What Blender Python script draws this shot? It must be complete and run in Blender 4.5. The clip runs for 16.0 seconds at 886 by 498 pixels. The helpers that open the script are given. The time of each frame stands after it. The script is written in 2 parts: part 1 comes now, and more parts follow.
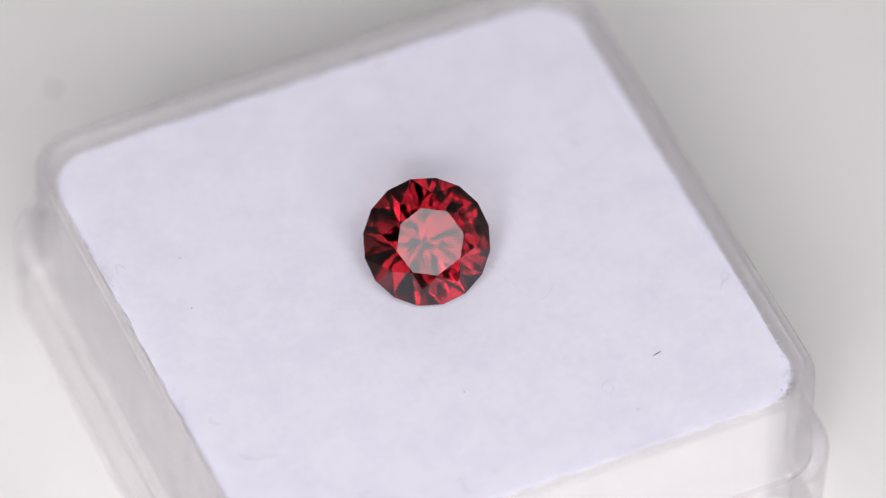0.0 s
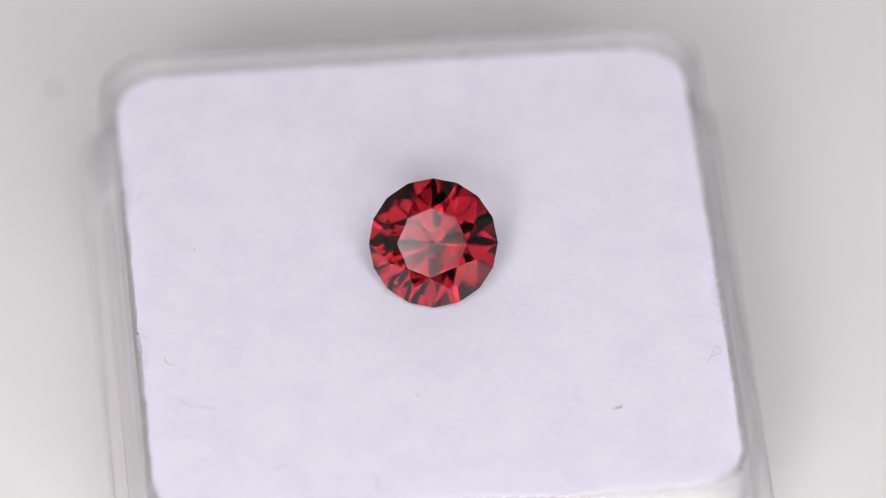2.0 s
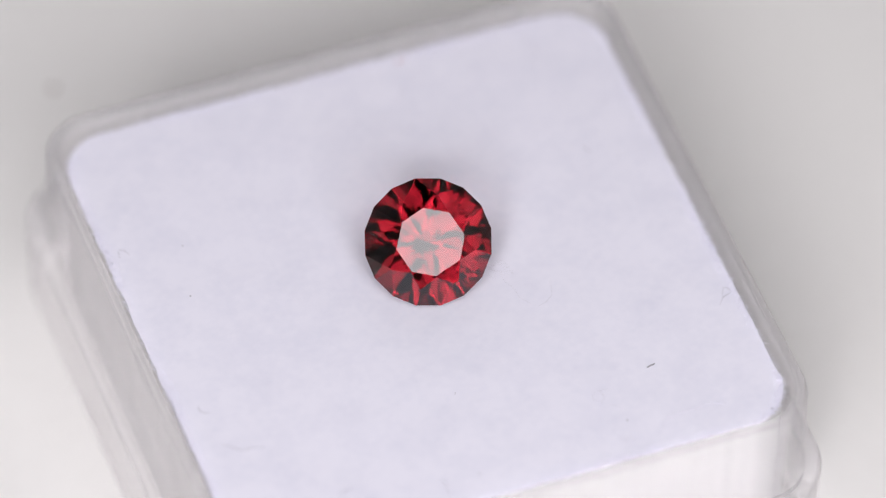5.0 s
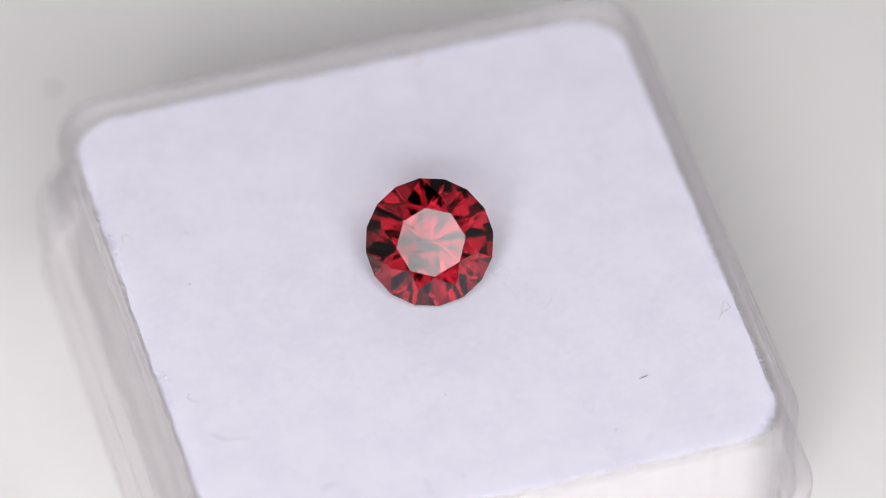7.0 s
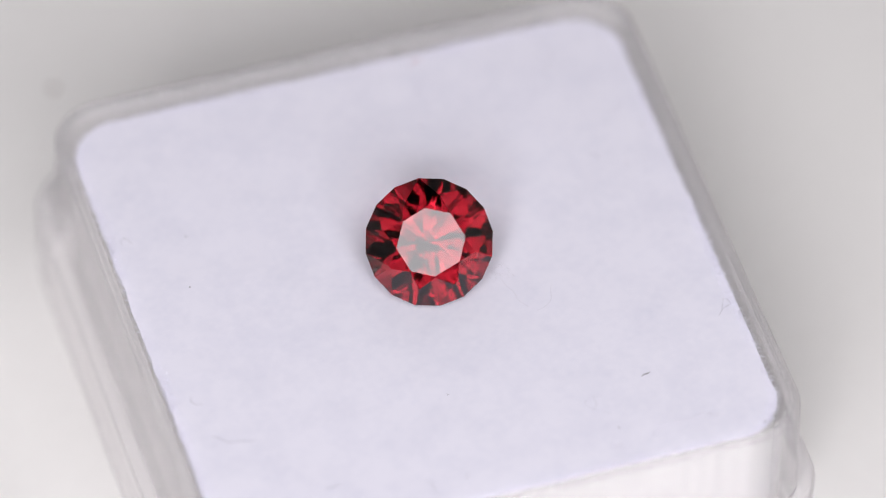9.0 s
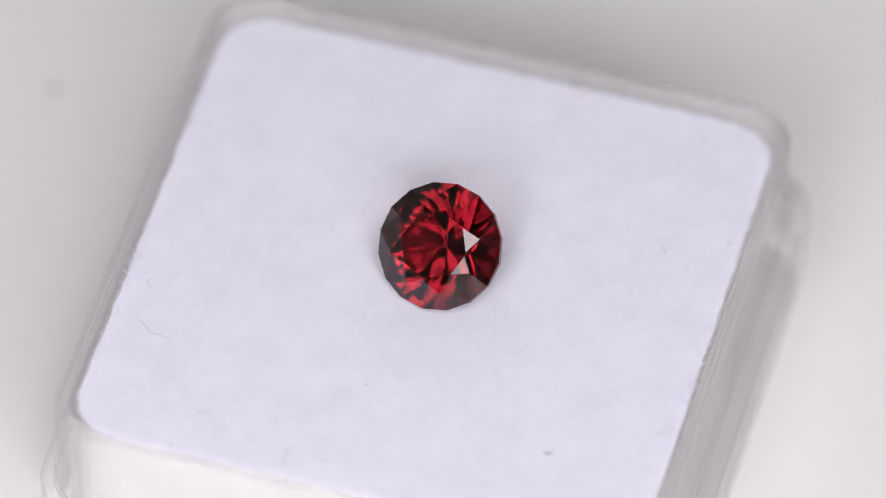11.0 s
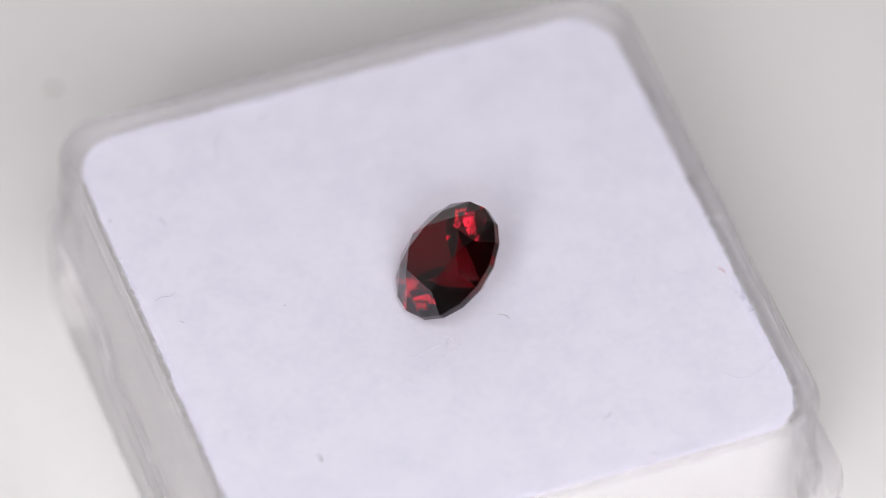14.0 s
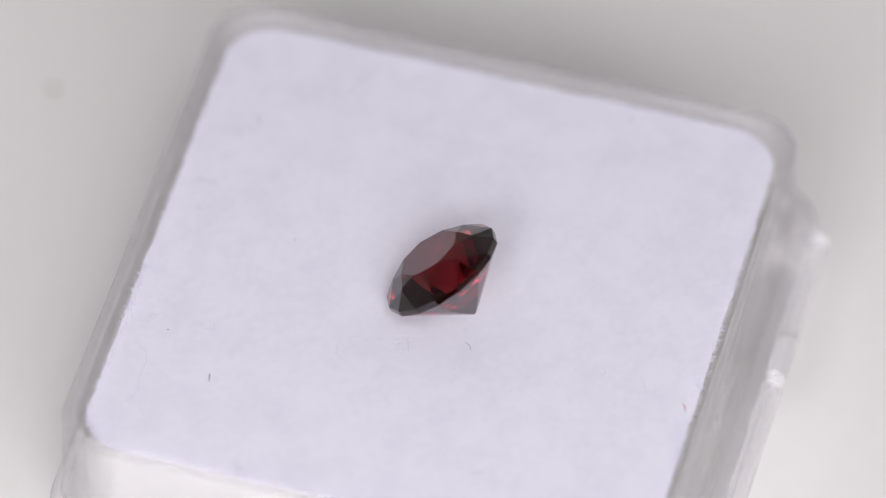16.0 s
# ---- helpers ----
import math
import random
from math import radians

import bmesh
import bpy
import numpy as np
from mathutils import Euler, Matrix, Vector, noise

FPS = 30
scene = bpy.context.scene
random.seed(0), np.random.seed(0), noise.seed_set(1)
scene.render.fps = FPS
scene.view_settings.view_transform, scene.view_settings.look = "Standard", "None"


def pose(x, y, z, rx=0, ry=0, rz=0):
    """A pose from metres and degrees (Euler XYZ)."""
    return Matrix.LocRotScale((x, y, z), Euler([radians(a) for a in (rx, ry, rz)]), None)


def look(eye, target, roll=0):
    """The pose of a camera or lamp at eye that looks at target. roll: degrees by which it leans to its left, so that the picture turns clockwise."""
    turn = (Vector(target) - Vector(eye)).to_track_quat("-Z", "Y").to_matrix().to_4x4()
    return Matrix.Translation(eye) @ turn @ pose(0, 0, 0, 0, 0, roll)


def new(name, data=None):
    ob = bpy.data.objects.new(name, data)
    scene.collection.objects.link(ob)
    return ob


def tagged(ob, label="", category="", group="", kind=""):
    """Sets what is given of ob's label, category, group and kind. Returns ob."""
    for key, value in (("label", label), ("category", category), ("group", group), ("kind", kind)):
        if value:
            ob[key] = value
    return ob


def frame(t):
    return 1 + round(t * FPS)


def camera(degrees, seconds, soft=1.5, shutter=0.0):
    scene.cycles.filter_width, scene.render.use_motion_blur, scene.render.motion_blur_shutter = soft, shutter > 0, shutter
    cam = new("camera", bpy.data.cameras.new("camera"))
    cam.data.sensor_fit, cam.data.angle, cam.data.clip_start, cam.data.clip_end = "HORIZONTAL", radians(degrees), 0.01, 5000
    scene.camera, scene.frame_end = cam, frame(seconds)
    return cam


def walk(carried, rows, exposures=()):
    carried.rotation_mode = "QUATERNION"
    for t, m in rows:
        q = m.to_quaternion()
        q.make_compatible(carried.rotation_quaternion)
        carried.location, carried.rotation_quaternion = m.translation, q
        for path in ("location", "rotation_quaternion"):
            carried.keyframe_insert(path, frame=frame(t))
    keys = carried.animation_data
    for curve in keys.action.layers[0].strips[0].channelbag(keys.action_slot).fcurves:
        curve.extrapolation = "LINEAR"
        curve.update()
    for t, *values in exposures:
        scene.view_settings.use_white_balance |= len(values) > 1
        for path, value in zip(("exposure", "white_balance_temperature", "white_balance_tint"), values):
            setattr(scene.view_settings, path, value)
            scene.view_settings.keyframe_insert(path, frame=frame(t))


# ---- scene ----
import collections

MM = 0.001
PAD_Z = 10.2          # height of the foam's face over the table, mm

# ---- camera: stands still on its stand, looking down at half a right angle ----
cam = camera(6.44, 16.0, soft=0.55)
EYE = Vector((0.82 * MM, -244.12 * MM, (290.70 + PAD_Z) * MM))
WAY = Vector((0.0, 0.64663, -0.76280))
cam.data.dof.use_dof = True
cam.data.dof.focus_distance = 0.3778
cam.data.dof.aperture_fstop = 17.0
walk(cam, [(0.0, look(EYE, EYE + WAY, 1.86)), (16.0, look(EYE, EYE + WAY, 1.86))],
     [(0.0, 0.17), (12.5, 0.17), (14.5, 0.145), (16.0, 0.09)])

# ---- light: a ring of soft panels round the lens ----
SIDE = Vector((1, 0, 0))
UP = SIDE.cross(WAY)
STONE = Vector((0.5, 0.9, PAD_Z + 2.0)) * MM


def panel(name, across0, across1, above0, above1, radiance):
    """A soft light panel that fills a span of degrees across and above the line from the stone to the lens."""
    a, b = radians(across0 + across1) / 2, radians(above0 + above1) / 2
    way = -WAY * math.cos(a) * math.cos(b) + SIDE * math.sin(a) * math.cos(b) + UP * math.sin(b)
    data = bpy.data.lights.new(name, "AREA")
    wide, high = FAR * radians(across1 - across0), FAR * radians(above1 - above0)
    data.shape, data.size, data.size_y, data.energy, data.color = "RECTANGLE", wide, high, radiance * math.pi * wide * high, WHITE
    ob = new(name, data)
    ob.matrix_world = look(STONE + way * FAR, STONE)
    return ob


WHITE = (1.0, 0.983, 1.022)
FAR = 0.32
panel("light_panel_left", -23, -9.5, -8, 2.8, 6.2)
panel("light_panel_left_low", -18, -9.5, -24, -8.2, 12.5)
panel("light_panel_left_edge", -25, -18.2, -18, -8.2, 8.0)
panel("light_panel_right", 18, 30, -24, -5.5, 7.2)
panel("light_panel_low", -9.3, 17.5, -29, -17.2, 3.2)
panel("light_panel_below_lens", -9, 17.5, -17, -6.3, 6.2)
panel("light_panel_high_left", -25, 0, 8.5, 16.5, 6.2)
panel("light_panel_high_right", 0.2, 18, 8.5, 20, 5.4)
panel("light_panel_near_right", 5, 13.5, -5.8, 8, 4.4)
panel("light_panel_far_right", 13.7, 17.8, -5.8, 8, 2.8)
panel("light_panel_side", 18.5, 30, 11, 17.5, 3.2)
world = bpy.data.worlds.new("room_dusk")
world.use_nodes = True
world.node_tree.nodes["Background"].inputs["Color"].default_value = (0.9, 0.95, 1.0, 1)
world.node_tree.nodes["Background"].inputs["Strength"].default_value = 0.02
scene.world = world


# ---- materials ----
def material(name):
    mat = bpy.data.materials.new(name)
    mat.use_nodes = True
    tree = mat.node_tree
    return mat, tree, tree.nodes["Principled BSDF"]


def node(tree, kind, **values):
    n = tree.nodes.new(kind)
    for key, value in values.items():
        n.inputs[key.replace("_", " ")].default_value = value
    return n


def speckled(name, low, high, scale, rough, bump, scale_fine, fine=0.5):
    """A matt surface whose colour drifts between two tones at two scales, with fine relief."""
    mat, tree, bsdf = material(name)
    place = tree.nodes.new("ShaderNodeTexCoord")
    big = node(tree, "ShaderNodeTexNoise", Scale=scale, Detail=3.0)
    small = node(tree, "ShaderNodeTexNoise", Scale=scale_fine, Detail=4.0)
    for n in (big, small):
        tree.links.new(place.outputs["Object"], n.inputs["Vector"])
    both = node(tree, "ShaderNodeMath")
    both.operation = "MULTIPLY_ADD"
    both.inputs[1].default_value = fine
    tree.links.new(small.outputs["Fac"], both.inputs[0])
    tree.links.new(big.outputs["Fac"], both.inputs[2])
    ramp = tree.nodes.new("ShaderNodeValToRGB")
    ramp.color_ramp.elements[0].position, ramp.color_ramp.elements[1].position = 0.45, 1.05
    ramp.color_ramp.elements[0].color, ramp.color_ramp.elements[1].color = (*low, 1), (*high, 1)
    tree.links.new(both.outputs[0], ramp.inputs["Fac"])
    tree.links.new(ramp.outputs["Color"], bsdf.inputs["Base Color"])
    relief = node(tree, "ShaderNodeBump", Strength=bump, Distance=0.00008)
    tree.links.new(small.outputs["Fac"], relief.inputs["Height"])
    tree.links.new(relief.outputs["Normal"], bsdf.inputs["Normal"])
    bsdf.inputs["Roughness"].default_value = rough
    bsdf.inputs["Specular IOR Level"].default_value = 0.2
    return mat


FOAM = speckled("foam_flock", (0.82, 0.805, 0.912), (0.89, 0.868, 0.962), 520.0, 0.95, 0.05, 2600.0, 0.7)
FLOCK = speckled("flock_fringe", (0.80, 0.788, 0.868), (0.85, 0.836, 0.915), 900.0, 0.95, 0.0, 5000.0)
# foam sides: warmer than the face, darkened since the tray throws no shadow
SIDE_DARKENED = speckled("foam_side_darkened", (0.51, 0.504, 0.488), (0.585, 0.578, 0.56), 420.0, 0.95, 0.3, 5000.0)
TABLE = speckled("table_laminate", (0.890, 0.868, 0.845), (0.925, 0.903, 0.88), 25.0, 0.55, 0.1, 900.0)
WALL = speckled("room_paint", (0.72, 0.72, 0.72), (0.78, 0.78, 0.775), 3.0, 0.8, 0.2, 60.0)
DARK_CEILING = speckled("dark_unseen_ceiling", (0.05, 0.05, 0.052), (0.07, 0.07, 0.072), 3.0, 0.8, 0.2, 60.0)
LINT = speckled("lint_fibre", (0.13, 0.12, 0.13), (0.26, 0.24, 0.25), 900.0, 0.8, 0.0, 4000.0)
PALE_LINT = speckled("pale_lint_fibre", (0.65, 0.63, 0.70), (0.75, 0.73, 0.80), 900.0, 0.8, 0.0, 4000.0)
GREY_LINT = speckled("grey_lint_fibre", (0.40, 0.385, 0.43), (0.54, 0.52, 0.57), 900.0, 0.8, 0.0, 4000.0)
RED_LINT = speckled("red_lint_fibre", (0.40, 0.08, 0.06), (0.55, 0.16, 0.12), 900.0, 0.8, 0.0, 4000.0)
BROWN_MARK = speckled("brown_mark", (0.10, 0.045, 0.015), (0.16, 0.08, 0.03), 2000.0, 0.7, 0.2, 6000.0)


def garnet(name, colour):
    mat, tree, bsdf = material(name)
    bsdf.inputs["Base Color"].default_value = (*colour, 1)
    bsdf.inputs["Transmission Weight"].default_value = 1.0
    bsdf.inputs["Roughness"].default_value = 0.0
    bsdf.inputs["IOR"].default_value = 1.76
    return mat


def clear_plastic():
    """Clear moulded polystyrene: smooth glassy walls with faint handling wear."""
    mat, tree, bsdf = material("clear_polystyrene")
    place = tree.nodes.new("ShaderNodeTexCoord")
    wear = node(tree, "ShaderNodeTexNoise", Scale=700.0, Detail=5.0)
    swell = node(tree, "ShaderNodeTexNoise", Scale=160.0, Detail=2.0)
    for n in (wear, swell):
        tree.links.new(place.outputs["Object"], n.inputs["Vector"])
    span = node(tree, "ShaderNodeMapRange", From_Min=0.45, From_Max=0.75, To_Min=0.0, To_Max=0.10)
    tree.links.new(wear.outputs["Fac"], span.inputs["Value"])
    tree.links.new(span.outputs["Result"], bsdf.inputs["Roughness"])
    relief = node(tree, "ShaderNodeBump", Strength=0.10, Distance=0.0004)
    tree.links.new(swell.outputs["Fac"], relief.inputs["Height"])
    tree.links.new(relief.outputs["Normal"], bsdf.inputs["Normal"])
    bsdf.inputs["Base Color"].default_value = (1.0, 0.99, 1.0, 1)
    bsdf.inputs["Transmission Weight"].default_value = 0.70
    bsdf.inputs["IOR"].default_value = 1.49
    # thin moulded walls let part of the light straight through
    straight = tree.nodes.new("ShaderNodeBsdfTransparent")
    both = node(tree, "ShaderNodeMixShader", Fac=0.58)
    straight.inputs["Color"].default_value = (1.0, 0.99, 1.0, 1)
    tree.links.new(bsdf.outputs["BSDF"], both.inputs[1])
    tree.links.new(straight.outputs["BSDF"], both.inputs[2])
    tree.links.new(both.outputs["Shader"], tree.nodes["Material Output"].inputs["Surface"])
    return mat


# lighter tint on the pavilion stands in for light that crosses the stone only once
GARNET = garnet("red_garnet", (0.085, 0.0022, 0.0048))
GARNET_LIGHTENED = garnet("red_garnet_lightened", (0.175, 0.012, 0.016))
PLASTIC = clear_plastic()


def pale_plastic():
    """Near-opaque whitish plastic; on the hinge its whiteness stands in for reflections."""
    mat, tree, bsdf = material("pale_polystyrene")
    place = tree.nodes.new("ShaderNodeTexCoord")
    wear = node(tree, "ShaderNodeTexNoise", Scale=1500.0, Detail=4.0)
    tree.links.new(place.outputs["Object"], wear.inputs["Vector"])
    span = node(tree, "ShaderNodeMapRange", From_Min=0.35, From_Max=0.7, To_Min=0.3, To_Max=0.6)
    tree.links.new(wear.outputs["Fac"], span.inputs["Value"])
    tree.links.new(span.outputs["Result"], bsdf.inputs["Roughness"])
    bsdf.inputs["Base Color"].default_value = (0.80, 0.795, 0.80, 1)
    bsdf.inputs["Transmission Weight"].default_value = 0.10
    bsdf.inputs["IOR"].default_value = 1.49
    return mat


PALE_PLASTIC = pale_plastic()


# ---- mesh helpers ----
def mesh_of(name, bm, mat, smooth=False):
    bmesh.ops.recalc_face_normals(bm, faces=bm.faces)
    me = bpy.data.meshes.new(name)
    bm.to_mesh(me)
    bm.free()
    me.materials.append(mat)
    for f in me.polygons:
        f.use_smooth = smooth
    return me


def part(name, bm, mat, parent, label="", smooth=False):
    ob = new(name, mesh_of(name, bm, mat, smooth))
    ob.parent = parent
    return tagged(ob, label)


def slab(x0, x1, y0, y1, z0, z1, bevel=0.0):
    bm = bmesh.new()
    bmesh.ops.create_cube(bm, size=1.0)
    for v in bm.verts:
        v.co = Vector((x0 + (v.co.x + 0.5) * (x1 - x0), y0 + (v.co.y + 0.5) * (y1 - y0), z0 + (v.co.z + 0.5) * (z1 - z0)))
    if bevel:
        bmesh.ops.bevel(bm, geom=bm.edges[:], offset=bevel, segments=2, affect="EDGES")
    return bm


def squircle(cx, cy, hx, hy, r, per_side=24, per_corner=16):
    """Points round a square with rounded corners, anticlockwise; every square made so has as many."""
    pts = []
    for k, (sx, sy) in enumerate(((1, -1), (1, 1), (-1, 1), (-1, -1))):
        ox, oy = cx + sx * (hx - r), cy + sy * (hy - r)
        for i in range(per_corner + 1):
            a = radians(-90 + 90 * k + 90 * i / per_corner)
            pts.append((ox + r * math.cos(a), oy + r * math.sin(a)))
        nx, ny = ((1, 1), (-1, 1), (-1, -1), (1, -1))[k]
        x0, y0 = pts[-1]
        ex = x0 if k in (0, 2) else cx + nx * (hx - r)
        ey = cy + ny * (hy - r) if k in (0, 2) else y0
        for i in range(1, per_side):
            pts.append((x0 + (ex - x0) * i / per_side, y0 + (ey - y0) * i / per_side))
    return pts


# ---- the room: a white table; unseen walls and ceiling are added round it ----
def setting(name, bm, mat, label):
    return tagged(new(name, mesh_of(name, bm, mat)), label, kind="structure")


R, BACK, TOP = 0.5, 0.95, 0.8
setting("table_surface", slab(-R, R, -BACK, R, -0.02, 0.0), TABLE, "plain white laminate table surface under the box")
# unseen walls, white to lift the ambient light and the clear rim
setting("wall_north", slab(-R - 0.02, R + 0.02, R, R + 0.02, -0.02, TOP), WALL, "plain white painted wall behind the table")
setting("wall_south", slab(-R - 0.02, R + 0.02, -BACK - 0.02, -BACK, -0.02, TOP), WALL, "plain white painted wall behind the camera")
setting("wall_west", slab(-R - 0.02, -R, -BACK, R, -0.02, TOP), WALL, "plain white painted side wall")
setting("wall_east", slab(R, R + 0.02, -BACK, R, -0.02, TOP), WALL, "plain white painted side wall")
# unseen and near-black, so that the stone reflects dark from overhead
setting("ceiling", slab(-R - 0.02, R + 0.02, -BACK - 0.02, R + 0.02, TOP, TOP + 0.02), DARK_CEILING, "unseen near-black ceiling that keeps reflections dark")


# ---- the clear box, its foam and the stone; the turning axis stands at the origin ----
CX, CY = 0.04, 0.50


def smoothstep(a, b, x):
    t = min(1.0, max(0.0, (x - a) / (b - a)))
    return t * t * (3 - 2 * t)


def ledge_height(x, y):
    """The ledge on which the lid rests runs level, but dips on the front side as a thumb rest."""
    if y > -10:
        return -5.0
    return -5.0 - 1.5 * smoothstep(-5.8, -4.4, x) * (1 - smoothstep(5.6, 7.0, x))


def tray():
    """Clear tray: a skirt, a ledge for the lid, and a thinner upright rim round the foam."""
    rows = [  # half width, corner radius, height (or height over the ledge); close pairs keep the flat walls flat
        (15.40, 3.0, -10.2, 0), (15.45, 3.0, -10.2, 0), (15.62, 3.1, -10.05, 0), (15.70, 3.1, -9.8, 0), (15.702, 3.1, -9.7, 0),
        (15.798, 3.2, -0.32, 1), (15.80, 3.2, -0.25, 1), (15.76, 3.2, -0.08, 1), (15.62, 3.1, 0.0, 1), (15.56, 3.1, 0.0, 1),
        (15.10, 2.6, 0.0, 1), (15.05, 2.6, 0.0, 1), (14.97, 2.5, 0.06, 1), (14.94, 2.5, 0.30, 1), (14.938, 2.5, 0.36, 1),
        (14.842, 2.6, 0.46, 0), (14.84, 2.6, 0.52, 0), (14.815, 2.6, 0.63, 0), (14.74, 2.6, 0.68, 0), (14.70, 2.6, 0.68, 0),
        (14.66, 2.5, 0.655, 0), (14.50, 2.4, 0.655, 0),
        (14.46, 2.4, 0.68, 0), (14.40, 2.4, 0.68, 0), (14.33, 2.4, 0.63, 0), (14.30, 2.3, 0.52, 0), (14.298, 2.3, 0.46, 0),
        (14.182, 2.2, -8.8, 0), (14.18, 2.2, -8.9, 0), (14.05, 2.1, -9.1, 0), (13.9, 2.0, -9.1, 0)]
    bm = bmesh.new()
    rings = []
    for half, r, z, on_ledge in rows:
        ring = []
        skirt = half > 15
        for x, y in squircle(CX + 0.12 * skirt, CY + 0.4 * skirt, half, half, r):
            h = z + ledge_height(x, y) if on_ledge else z
            ring.append(bm.verts.new((x * MM, y * MM, (h + PAD_Z) * MM)))
        rings.append(ring)
    n = len(rings[0])
    for a, b in zip(rings, rings[1:]):
        for i in range(n):
            bm.faces.new((a[i], a[(i + 1) % n], b[(i + 1) % n], b[i]))
    bm.faces.new(rings[0])
    bm.faces.new(rings[-1])
    return bm


def gem_box():
    box = new("gem_box")
    tagged(box, "open clear plastic gem box without its lid", "gem box")
    body = part("tray", tray(), PLASTIC, box, smooth=True)
    body.visible_shadow = False
    for x0, x1 in ((-12.6, -6.3), (-3.3, 8.6)):
        lug = part("hinge_lug", slab((CX + x0) * MM, (CX + x1) * MM, (CY + 15.83) * MM, (CY + 16.75) * MM,
                               (PAD_Z - 6.3) * MM, (PAD_Z - 5.1) * MM, 0.25 * MM), PLASTIC, box, "clear hinge lug on the skirt")
        lug.visible_shadow = False
    # whitish blocks put in for bright reflections at the lug's end and the gap
    for x0, x1, y0, y1, z0, z1 in ((-13.5, -12.75, 15.95, 16.7, -6.2, -5.2), (-6.15, -3.45, 15.9, 16.75, -6.2, -5.0)):
        part("hinge_highlight", slab((CX + x0) * MM, (CX + x1) * MM, (CY + y0) * MM, (CY + y1) * MM,
                                   (PAD_Z + z0) * MM, (PAD_Z + z1) * MM, 0.22 * MM), PALE_PLASTIC, box, "whitish block standing in for a highlight on the hinge")
    for x0, x1 in ((3.25, 3.65), (10.4, 11.2)):
        part("rim_rib", slab((CX + x0) * MM, (CX + x1) * MM, (CY + 14.86) * MM, (CY + 15.0) * MM,
                             (PAD_Z - 1.6) * MM, (PAD_Z - 0.55) * MM, 0.05 * MM), PLASTIC, box, "small clear rib on the back of the rim")
    return box


def dent(x, y):
    """How far the stone presses the foam in, mm."""
    return 0.36 * math.exp(-(((x - 0.7) / 3.4) ** 2 + ((y - 0.9) / 3.6) ** 2))


def pad_height(x, y):
    nz = 0.016 * noise.noise((x * 0.5, y * 0.5, 3.1)) + 0.006 * noise.noise((x * 1.7, y * 1.7, 7.7)) + 0.0015 * noise.noise((x * 5, y * 5, 1.3))
    return nz - dent(x, y)


PAD_HALF_X, PAD_HALF_Y = 13.98, 13.88


def foam_pad():
    """The foam: a soft cushion with rounded corners whose face is a fine uneven sheet."""
    bm = bmesh.new()
    steps = 130
    hx, hy, r = PAD_HALF_X, PAD_HALF_Y, 2.5
    grid = []
    for j in range(steps + 1):
        row = []
        for i in range(steps + 1):
            # the square grid is drawn in at its corners to round them
            x, y = (2 * i / steps - 1) * hx, (2 * j / steps - 1) * hy
            ox, oy = abs(x) - (hx - r), abs(y) - (hy - r)
            if ox > 0 and oy > 0:
                m = max(ox, oy)
                d = math.hypot(ox, oy)
                x = math.copysign(hx - r + ox * m / d, x)
                y = math.copysign(hy - r + oy * m / d, y)
                edge = r - m
            else:
                edge = min(hx - abs(x), hy - abs(y))
            roll = 0.02 * (1 - smoothstep(0, 0.5, edge)) ** 2
            fray = 0.10 * noise.noise((x * 0.7, y * 0.7, 5.0)) + 0.05 * noise.noise((x * 2.3, y * 2.3, 9.0)) + 0.03 * noise.noise((x * 6.1, y * 6.1, 4.0)) if edge < 0.4 else 0.0
            row.append(bm.verts.new(((CX + x + fray) * MM, (CY + y + fray) * MM, (PAD_Z + pad_height(CX + x, CY + y) - roll) * MM)))
        grid.append(row)
    for j in range(steps):
        for i in range(steps):
            bm.faces.new((grid[j][i], grid[j][i + 1], grid[j + 1][i + 1], grid[j + 1][i]))
    rim = grid[0][:] + [grid[j][-1] for j in range(1, steps + 1)] + grid[-1][-2::-1] + [grid[j][0] for j in range(steps - 1, 0, -1)]
    mid = [bm.verts.new((v.co.x, v.co.y, min(v.co.z - 0.03 * MM, (PAD_Z - 0.1) * MM))) for v in rim]
    low = [bm.verts.new((v.co.x, v.co.y, (PAD_Z - 9.1) * MM)) for v in rim]
    n = len(rim)
    for i in range(n):
        # side faces take the warmer, darkened tone
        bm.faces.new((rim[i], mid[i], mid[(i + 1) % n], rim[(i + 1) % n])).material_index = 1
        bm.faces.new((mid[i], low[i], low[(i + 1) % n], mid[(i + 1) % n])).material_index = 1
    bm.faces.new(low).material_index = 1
    pad = tagged(new("foam_pad", mesh_of("foam_pad", bm, FOAM, True)), "soft white flocked foam pad filling the clear box", "foam pad")
    pad.data.materials.append(SIDE_DARKENED)
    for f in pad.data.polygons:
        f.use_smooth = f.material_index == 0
    pad.data.set_sharp_from_angle(angle=radians(40))
    return pad


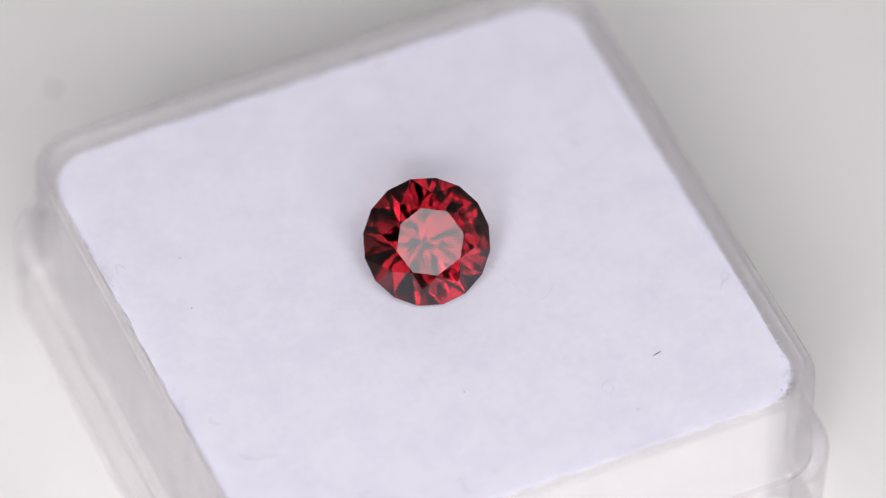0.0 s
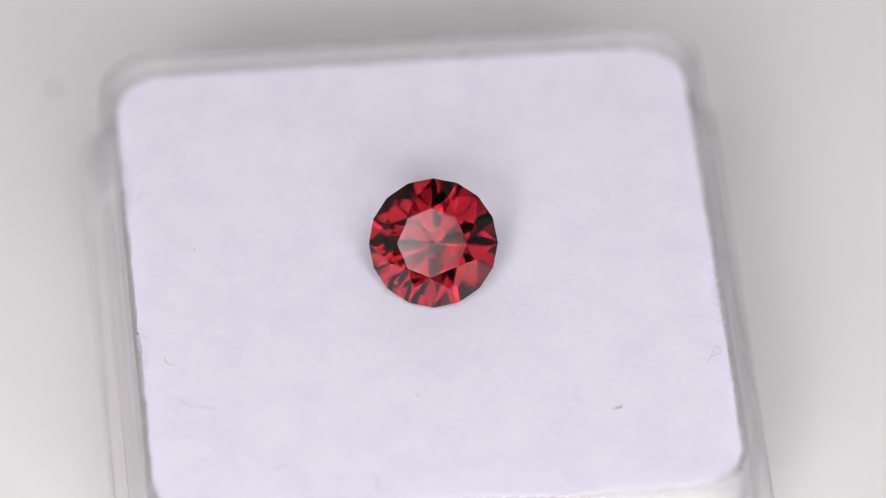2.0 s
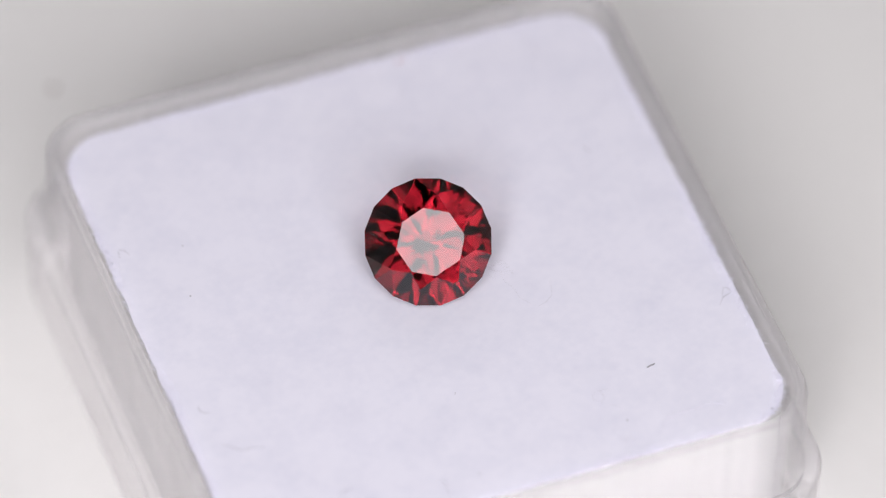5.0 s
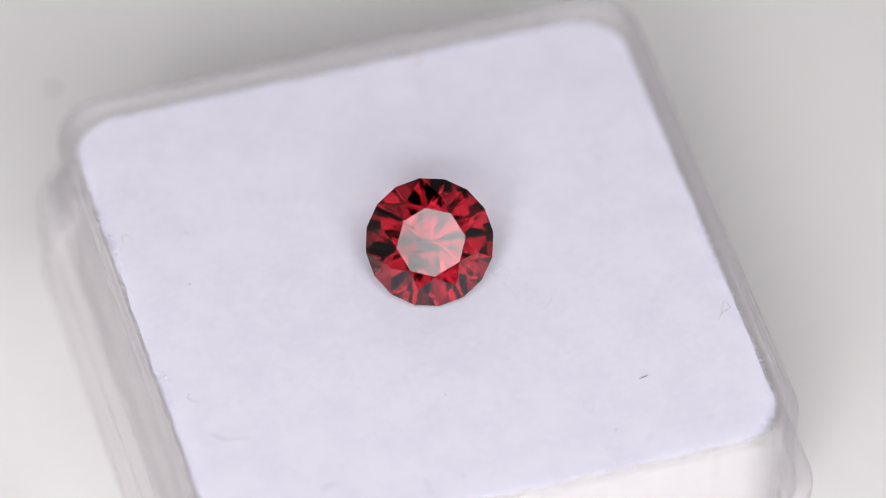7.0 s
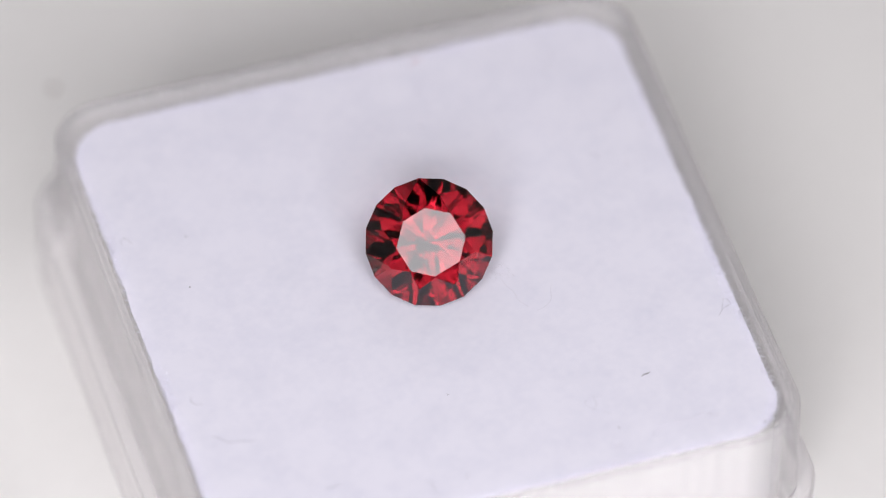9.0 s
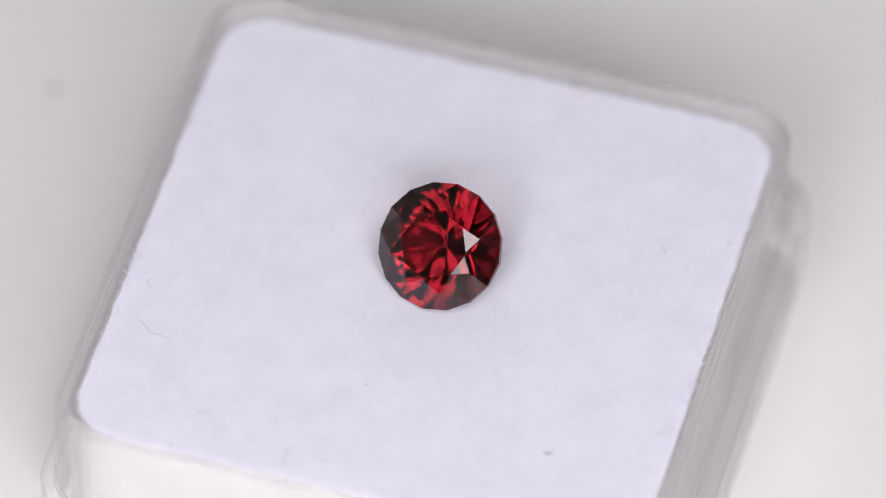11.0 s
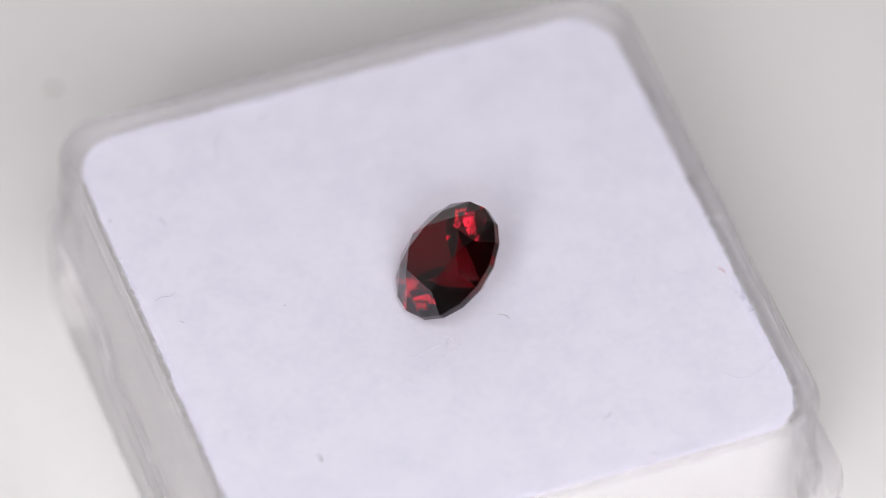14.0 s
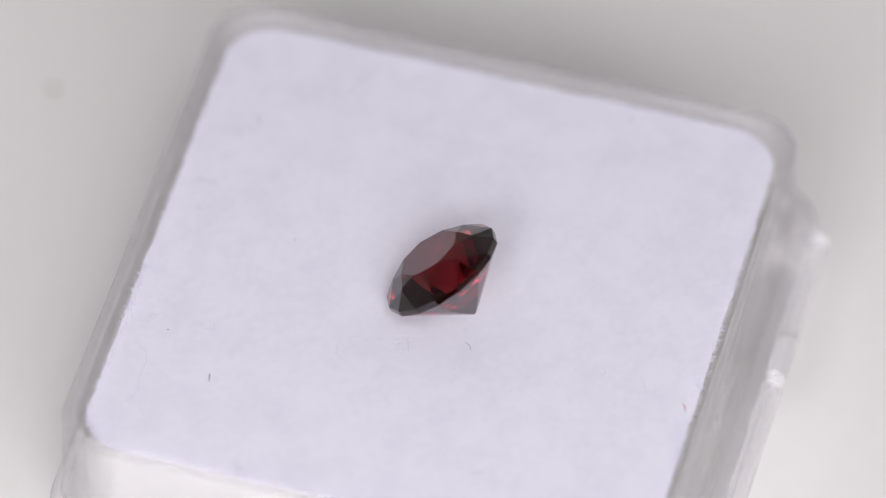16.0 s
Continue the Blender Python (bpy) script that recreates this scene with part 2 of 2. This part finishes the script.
def fringe(pad):
    """Fine upright fibres along the pad's edge."""
    rng = random.Random(5)
    verts, faces = [], []

    def fibre(x, y, z, lean_x, lean_y, length, thick):
        a = rng.uniform(0, math.tau)
        wx, wy = math.cos(a) * thick, math.sin(a) * thick
        k = len(verts)
        mx, my, mz = x + lean_x * 0.4, y + lean_y * 0.4, z + length * 0.6
        verts.extend([(x - wx, y - wy, z - 0.03), (x + wx, y + wy, z - 0.03), (mx + wx * 0.8, my + wy * 0.8, mz), (mx - wx * 0.8, my - wy * 0.8, mz), (x + lean_x, y + lean_y, z + length)])
        faces.extend([(k, k + 1, k + 2, k + 3), (k + 3, k + 2, k + 4)])

    ring = squircle(CX, CY, PAD_HALF_X - 0.03, PAD_HALF_Y - 0.03, 2.45, 60, 14)
    for n in range(14000):
        i = rng.randrange(len(ring))
        (x0, y0), (x1, y1) = ring[i], ring[(i + 1) % len(ring)]
        f = rng.random()
        x, y = x0 + (x1 - x0) * f, y0 + (y1 - y0) * f
        inward = rng.random() ** 2 * 0.5
        d = math.hypot(x - CX, y - CY)
        ux, uy = (x - CX) / d, (y - CY) / d
        x, y = x - ux * inward, y - uy * inward
        out = 0.40 * rng.random() ** 1.5
        patch = 0.5 + noise.noise((x * 0.4, y * 0.4, 2.0))
        fibre(x, y, PAD_Z - 0.14, ux * out + rng.uniform(-0.1, 0.1), uy * out + rng.uniform(-0.1, 0.1), rng.uniform(0.08, 0.20 + 0.25 * max(0, patch)), 0.014)
    me = bpy.data.meshes.new("fibre_fringe")
    me.from_pydata([(x * MM, y * MM, z * MM) for x, y, z in verts], [], faces)
    me.materials.append(FLOCK)
    ob = new("fibre_fringe", me)
    ob.parent = pad
    return tagged(ob, "fine white flock fibres", kind="stuff")


def gemstone():
    """A round brilliant: eight-sided table, stars, kites, sixteen-sided girdle, deep pavilion. It leans on its side."""
    radius, crown, table, depth, girdle = 3.11, 0.985, 0.540, 3.065, 0.30
    star, lower = 0.735, 0.22
    step = math.pi / 8
    half = math.cos(step)
    centre = Vector((0.450, 0.846, PAD_Z + 2.092))
    n = Vector((-0.199, -0.845, 1.0)).normalized()
    u = Vector((0, 1, 0)).cross(n).normalized()
    v = n.cross(u)
    turn = 0.607
    stone = tagged(new("gemstone"), "deep red round brilliant-cut garnet leaning on white foam", "gemstone")

    def cut(name, facets, label=""):
        """One zone of the cut; every facet is flat and faces outwards."""
        verts, faces = [], []
        middle = (centre - n * 0.6) * MM
        for facet in facets:
            mid = sum(facet, Vector()) / len(facet)
            if (facet[1] - facet[0]).cross(facet[2] - facet[0]).dot(mid - middle) < 0:
                facet = facet[::-1]
            faces.append(range(len(verts), len(verts) + len(facet)))
            verts.extend(facet)
        me = bpy.data.meshes.new(name)
        me.from_pydata(verts, [], faces)
        shell = bmesh.new()
        shell.from_mesh(me)
        bmesh.ops.remove_doubles(shell, verts=shell.verts, dist=0.0002 * MM)
        shell.to_mesh(me)
        shell.free()
        # one stone, two tints: the pavilion's lighter one replaces light passing through
        me.materials.append(GARNET_LIGHTENED if name == "pavilion" else GARNET)
        ob = new(name, me)
        ob.parent = stone
        ob.visible_shadow = name in ("crown", "girdle")
        return tagged(ob, label)

    # every facet is one flat cut; the cutter's small slips of angle, heading and depth give the uneven play of light
    rng = random.Random(11)
    bm = bmesh.new()
    bmesh.ops.create_cube(bm, size=4 * radius)
    zone = bm.faces.layers.int.new("zone")

    def grind(which, heading, edge, height, tilt, slip):
        """Cut along a plane through the point at distance edge and that height; tilt: degrees of its slope."""
        tilt += rng.gauss(0, 0.45) * slip
        a = heading + radians(rng.gauss(0, 0.8) * slip)
        out = Vector((math.sin(radians(tilt)) * math.cos(a), math.sin(radians(tilt)) * math.sin(a), math.cos(radians(tilt))))
        at_edge = Vector((edge * math.cos(heading), edge * math.sin(heading), height + rng.gauss(0, 0.008) * slip))
        done = bmesh.ops.bisect_plane(bm, geom=bm.verts[:] + bm.edges[:] + bm.faces[:], dist=1e-7, plane_co=at_edge, plane_no=out, clear_outer=True)
        rim = [e for e in done["geom_cut"] if isinstance(e, bmesh.types.BMEdge)]
        if rim:
            for f in bmesh.ops.contextual_create(bm, geom=rim)["faces"]:
                f[zone] = which

    def slope(run, rise):
        return math.degrees(math.atan2(rise, run))

    star_h = crown * (1 - star * half) / (1 - table)
    low_h = -depth + (depth - girdle) * lower * half
    main = slope(radius * (1 - table), crown)
    deep = slope(radius, depth - girdle)
    upper = slope(radius * math.cos(step / 2) - radius * star * math.cos(step / 2), star_h)
    under = slope(radius * (1 - lower) * math.cos(step / 2), -girdle - low_h)
    inner = slope(radius * half * (star - table * half) / half, crown - star_h)
    for k in range(16):
        grind(2, turn + (k + 0.5) * step, radius * math.cos(step / 2), 0, 90, 0.3)
    for k in range(8):
        grind(3, turn + 2 * k * step, radius, -girdle, 180 - deep, 0.6)
        grind(1, turn + 2 * k * step, radius, 0, main, 0.7)
    for k in range(16):
        a = turn + (k + 0.5) * step
        grind(3, a, radius * math.cos(step / 2), -girdle, 180 - under, 1.0)
        grind(1, a, radius * math.cos(step / 2), 0, upper, 0.5)
    grind(4, turn, 0, crown, 0, 0)
    for k in range(8):
        grind(1, turn + (2 * k + 1) * step, radius * table * half, crown, inner, 1.0)
    names = {1: "crown", 2: "girdle", 3: "pavilion", 4: "table_facet"}
    facets = collections.defaultdict(list)
    for f in bm.faces:
        facets[names[f[zone]]].append([(centre + u * p.co.x + v * p.co.y + n * p.co.z) * MM for p in f.verts])
    bm.free()
    cut("table_facet", facets["table_facet"], "flat eight-sided polished top facet")
    for name in ("crown", "girdle", "pavilion"):
        cut(name, facets[name])
    return stone


def strand(pts, thick):
    """A thin round thread through the points, lying on the foam; it tapers to both ends."""
    bm = bmesh.new()
    last = len(pts) - 1
    rings = []
    for i, (px, py) in enumerate(pts):
        qx, qy = pts[min(i + 1, last)]
        ox, oy = pts[max(i - 1, 0)]
        d = max(1e-6, math.hypot(qx - ox, qy - oy))
        nx, ny = -(qy - oy) / d, (qx - ox) / d
        r = thick * (0.55 + 0.45 * math.sin(math.pi * (i + 0.5) / (last + 1)))
        h = PAD_Z + pad_height(px, py) + thick * 0.8
        ring = []
        for k in range(5):
            b = math.tau * k / 5
            ring.append(bm.verts.new(((px + nx * r * math.cos(b)) * MM, (py + ny * r * math.cos(b)) * MM, (h + r * math.sin(b)) * MM)))
        rings.append(ring)
    for p, q in zip(rings, rings[1:]):
        for k in range(5):
            bm.faces.new((p[k], p[(k + 1) % 5], q[(k + 1) % 5], q[k]))
    bm.faces.new(rings[0])
    bm.faces.new(rings[-1])
    return bm


def lint(x, y, length, heading, curl, thick, mat, label, seed):
    """A stray fibre about (x, y). curl: degrees it turns along its length."""
    rng = random.Random(seed)
    steps = 14
    a = radians(heading - curl / 2)
    pts = []
    px, py = 0.0, 0.0
    for i in range(steps + 1):
        pts.append((px, py))
        a += radians(curl / steps + rng.uniform(-24, 24))
        px, py = px + math.cos(a) * length / steps, py + math.sin(a) * length / steps
    mx, my = sum(p[0] for p in pts) / len(pts), sum(p[1] for p in pts) / len(pts)
    bm = strand([(x + px - mx, y + py - my) for px, py in pts], thick)
    return tagged(new("lint_fibre", mesh_of("lint_fibre", bm, mat, True)), label, "lint", "lint on the foam")


def glide(points, steps):
    """Points of a smooth curve through the given ones."""
    line = []
    for i in range(len(points) - 1):
        p0, p1 = Vector(points[max(i - 1, 0)]), Vector(points[i])
        p2, p3 = Vector(points[i + 1]), Vector(points[min(i + 2, len(points) - 1)])
        for k in range(steps):
            t = k / steps
            line.append(0.5 * (2 * p1 + (p2 - p0) * t + (2 * p0 - 5 * p1 + 4 * p2 - p3) * t * t + (3 * p1 - p0 - 3 * p2 + p3) * t ** 3))
    line.append(Vector(points[-1]))
    return [(p.x, p.y) for p in line]


def thread(points, thick, mat, label):
    bm = strand(glide(points, 6), thick)
    return tagged(new("lint_fibre", mesh_of("lint_fibre", bm, mat, True)), label, "lint", "lint on the foam")


def tangle(x, y, spread, loops, label, seed):
    """One fibre that winds over itself."""
    rng = random.Random(seed)
    pts = [(x + rng.uniform(-1, 1) * spread, y + rng.uniform(-1, 1) * spread) for k in range(4 * loops)]
    bm = strand(glide(pts, 6), 0.006)
    return tagged(new("lint_tangle", mesh_of("lint_tangle", bm, PALE_LINT, True)), label, "lint", "lint on the foam")


def speck(x, y, z, size, mat, name, label, category, seed):
    bm = bmesh.new()
    rng = random.Random(seed)
    bmesh.ops.create_icosphere(bm, subdivisions=2, radius=size * MM)
    for v in bm.verts:
        v.co *= 1 + rng.uniform(-0.25, 0.25)
        v.co.z *= 0.35
        v.co += Vector((x, y, z)) * MM
    return tagged(new(name, mesh_of(name, bm, mat, True)), label, category)


box = gem_box()
pad = foam_pad()
fringe(pad)
stone = gemstone()
moving = [box, pad, stone]

DARK, PALE = "short dark curled fibre lying on the white foam", "thin pale grey fibre lying on the white foam"
LONG = "long thin grey fibre lying on the white foam"
for spec in (
        (8.43, -8.34, 0.48, 43, 40, 0.026, LINT, DARK),
        (5.5, -9.4, 1.1, 120, 90, 0.014, PALE_LINT, PALE),
        (2.87, 9.65, 0.7, 100, 80, 0.018, PALE_LINT, PALE),
        (3.3, 12.0, 1.2, 60, 200, 0.014, PALE_LINT, PALE),
        (10.2, 12.8, 3.1, -20, 30, 0.014, PALE_LINT, LONG),
        (12.4, 8.1, 1.0, 30, 90, 0.016, PALE_LINT, PALE),
        (13.38, 6.72, 0.4, 95, 50, 0.016, GREY_LINT, PALE),
        (11.79, 4.61, 0.5, 60, 90, 0.018, PALE_LINT, PALE),
        (-7.96, -10.62, 0.75, -5, 40, 0.013, GREY_LINT, PALE),
        (-1.65, -11.81, 0.32, 60, 30, 0.016, GREY_LINT, "short grey fibre lying on the white foam"),
        (3.88, 13.9, 0.5, 45, 60, 0.022, RED_LINT, "tiny red fibre at the edge of the foam")):
    moving.append(lint(*spec, seed=len(moving)))
for points, thick, mat, label in (
        (((13.2, -5.65), (13.55, -4.95), (13.75, -5.35), (13.3, -5.55), (12.95, -5.95)), 0.012, GREY_LINT, "looped pale fibre near the edge of the foam"),
        (((6.1, -10.2), (5.6, -9.85), (5.1, -9.4), (5.2, -9.05), (5.6, -8.95), (6.0, -9.05)), 0.009, PALE_LINT, "curled grey fibre lying on the white foam"),
        (((7.6, -12.1), (7.75, -11.7), (8.4, -11.5), (9.45, -11.55), (10.1, -11.4), (10.7, -11.65)), 0.011, PALE_LINT, LONG),
        (((4.7, -3.05), (5.1, -2.95), (5.55, -2.6), (5.7, -2.1), (5.85, -1.65)), 0.009, PALE_LINT, LONG),
        (((4.4, -2.75), (4.05, -2.2), (4.0, -1.6), (3.75, -1.0), (3.7, -0.3)), 0.008, PALE_LINT, LONG),
        (((2.75, 2.75), (2.95, 3.05), (3.25, 3.15)), 0.018, GREY_LINT, "short greyish fibre beside the red stone"),
        (((-12.75, -3.4), (-12.85, -3.65), (-12.65, -3.95), (-12.4, -4.0)), 0.014, GREY_LINT, "curved grey fibre near the edge of the foam"),
        (((-12.5, -6.05), (-12.1, -6.35), (-11.8, -6.65), (-11.2, -6.7), (-10.65, -6.85)), 0.013, GREY_LINT, LONG),
        (((-3.3, -12.6), (-3.45, -12.2), (-3.35, -11.8), (-3.55, -11.5)), 0.012, GREY_LINT, PALE),
        (((-13.3, 6.5), (-13.2, 6.95), (-12.95, 6.9), (-12.8, 6.5)), 0.012, GREY_LINT, "curved grey fibre near the edge of the foam"),
        (((10.3, 5.7), (10.5, 5.5), (10.6, 5.2)), 0.014, GREY_LINT, PALE)):
    moving.append(thread(points, thick, mat, label))
for x, y, spread, loops, label in (
        (5.72, -12.2, 0.36, 3, "small tangle of grey fibre on the white foam"),
        (3.75, -0.15, 0.55, 5, "loose tangle of grey fibres on the white foam beside the stone"),
        (10.75, -11.6, 0.22, 2, "small tangle of grey fibre on the white foam")):
    moving.append(tangle(x, y, spread, loops, label, len(moving)))
for x, y, size in ((-8.83, -13.02, 0.045), (-1.0, -6.8, 0.03), (6.15, -11.08, 0.032), (-10.88, 3.11, 0.035), (12.93, -12.75, 0.04), (-10.16, 6.25, 0.028)):
    moving.append(speck(x, y, PAD_Z + pad_height(x, y) + 0.01, size, LINT, "tiny_speck", "tiny dark speck of dust on the white foam", "dust", len(moving)))
# tiny pale specks on the front wall
for x, z in ((5.2, -1.3), (6.9, -2.2), (7.6, -0.9), (9.4, -1.8), (10.1, -1.0), (2.4, -2.6)):
    moving.append(speck(CX + x, CY - 14.9, PAD_Z + z, 0.035, PALE_PLASTIC, "tiny_speck", "tiny pale speck on the clear box wall", "dust", len(moving)))
# brown speck that stays in place on the table
speck(-19.26, 20.78, 0.03, 0.15, BROWN_MARK, "table_speck", "small brownish speck on the white table", "crumb", 3)


# ---- the box turns to and fro, then on through a quarter turn ----
TURN = ((0.0, -25.83), (0.09, -27.5), (1.6, 0.2), (2.97, -24.75), (4.05, -4.6), (5.9, -38.5), (7.96, -0.5),
        (9.07, -20.4), (10.8, 10.76), (13.5, 59.5), (16.0, 103.9))


def turned(t):
    for (t0, a0), (t1, a1) in zip(TURN, TURN[1:]):
        if t <= t1:
            return a0 + (a1 - a0) * (t - t0) / (t1 - t0)
    return TURN[-1][1]


def motions():
    rows = [(i / 10, pose(0, 0, 0, 0, 0, -turned(i / 10))) for i in range(161)]
    for thing in moving:
        walk(thing, rows)


motions()
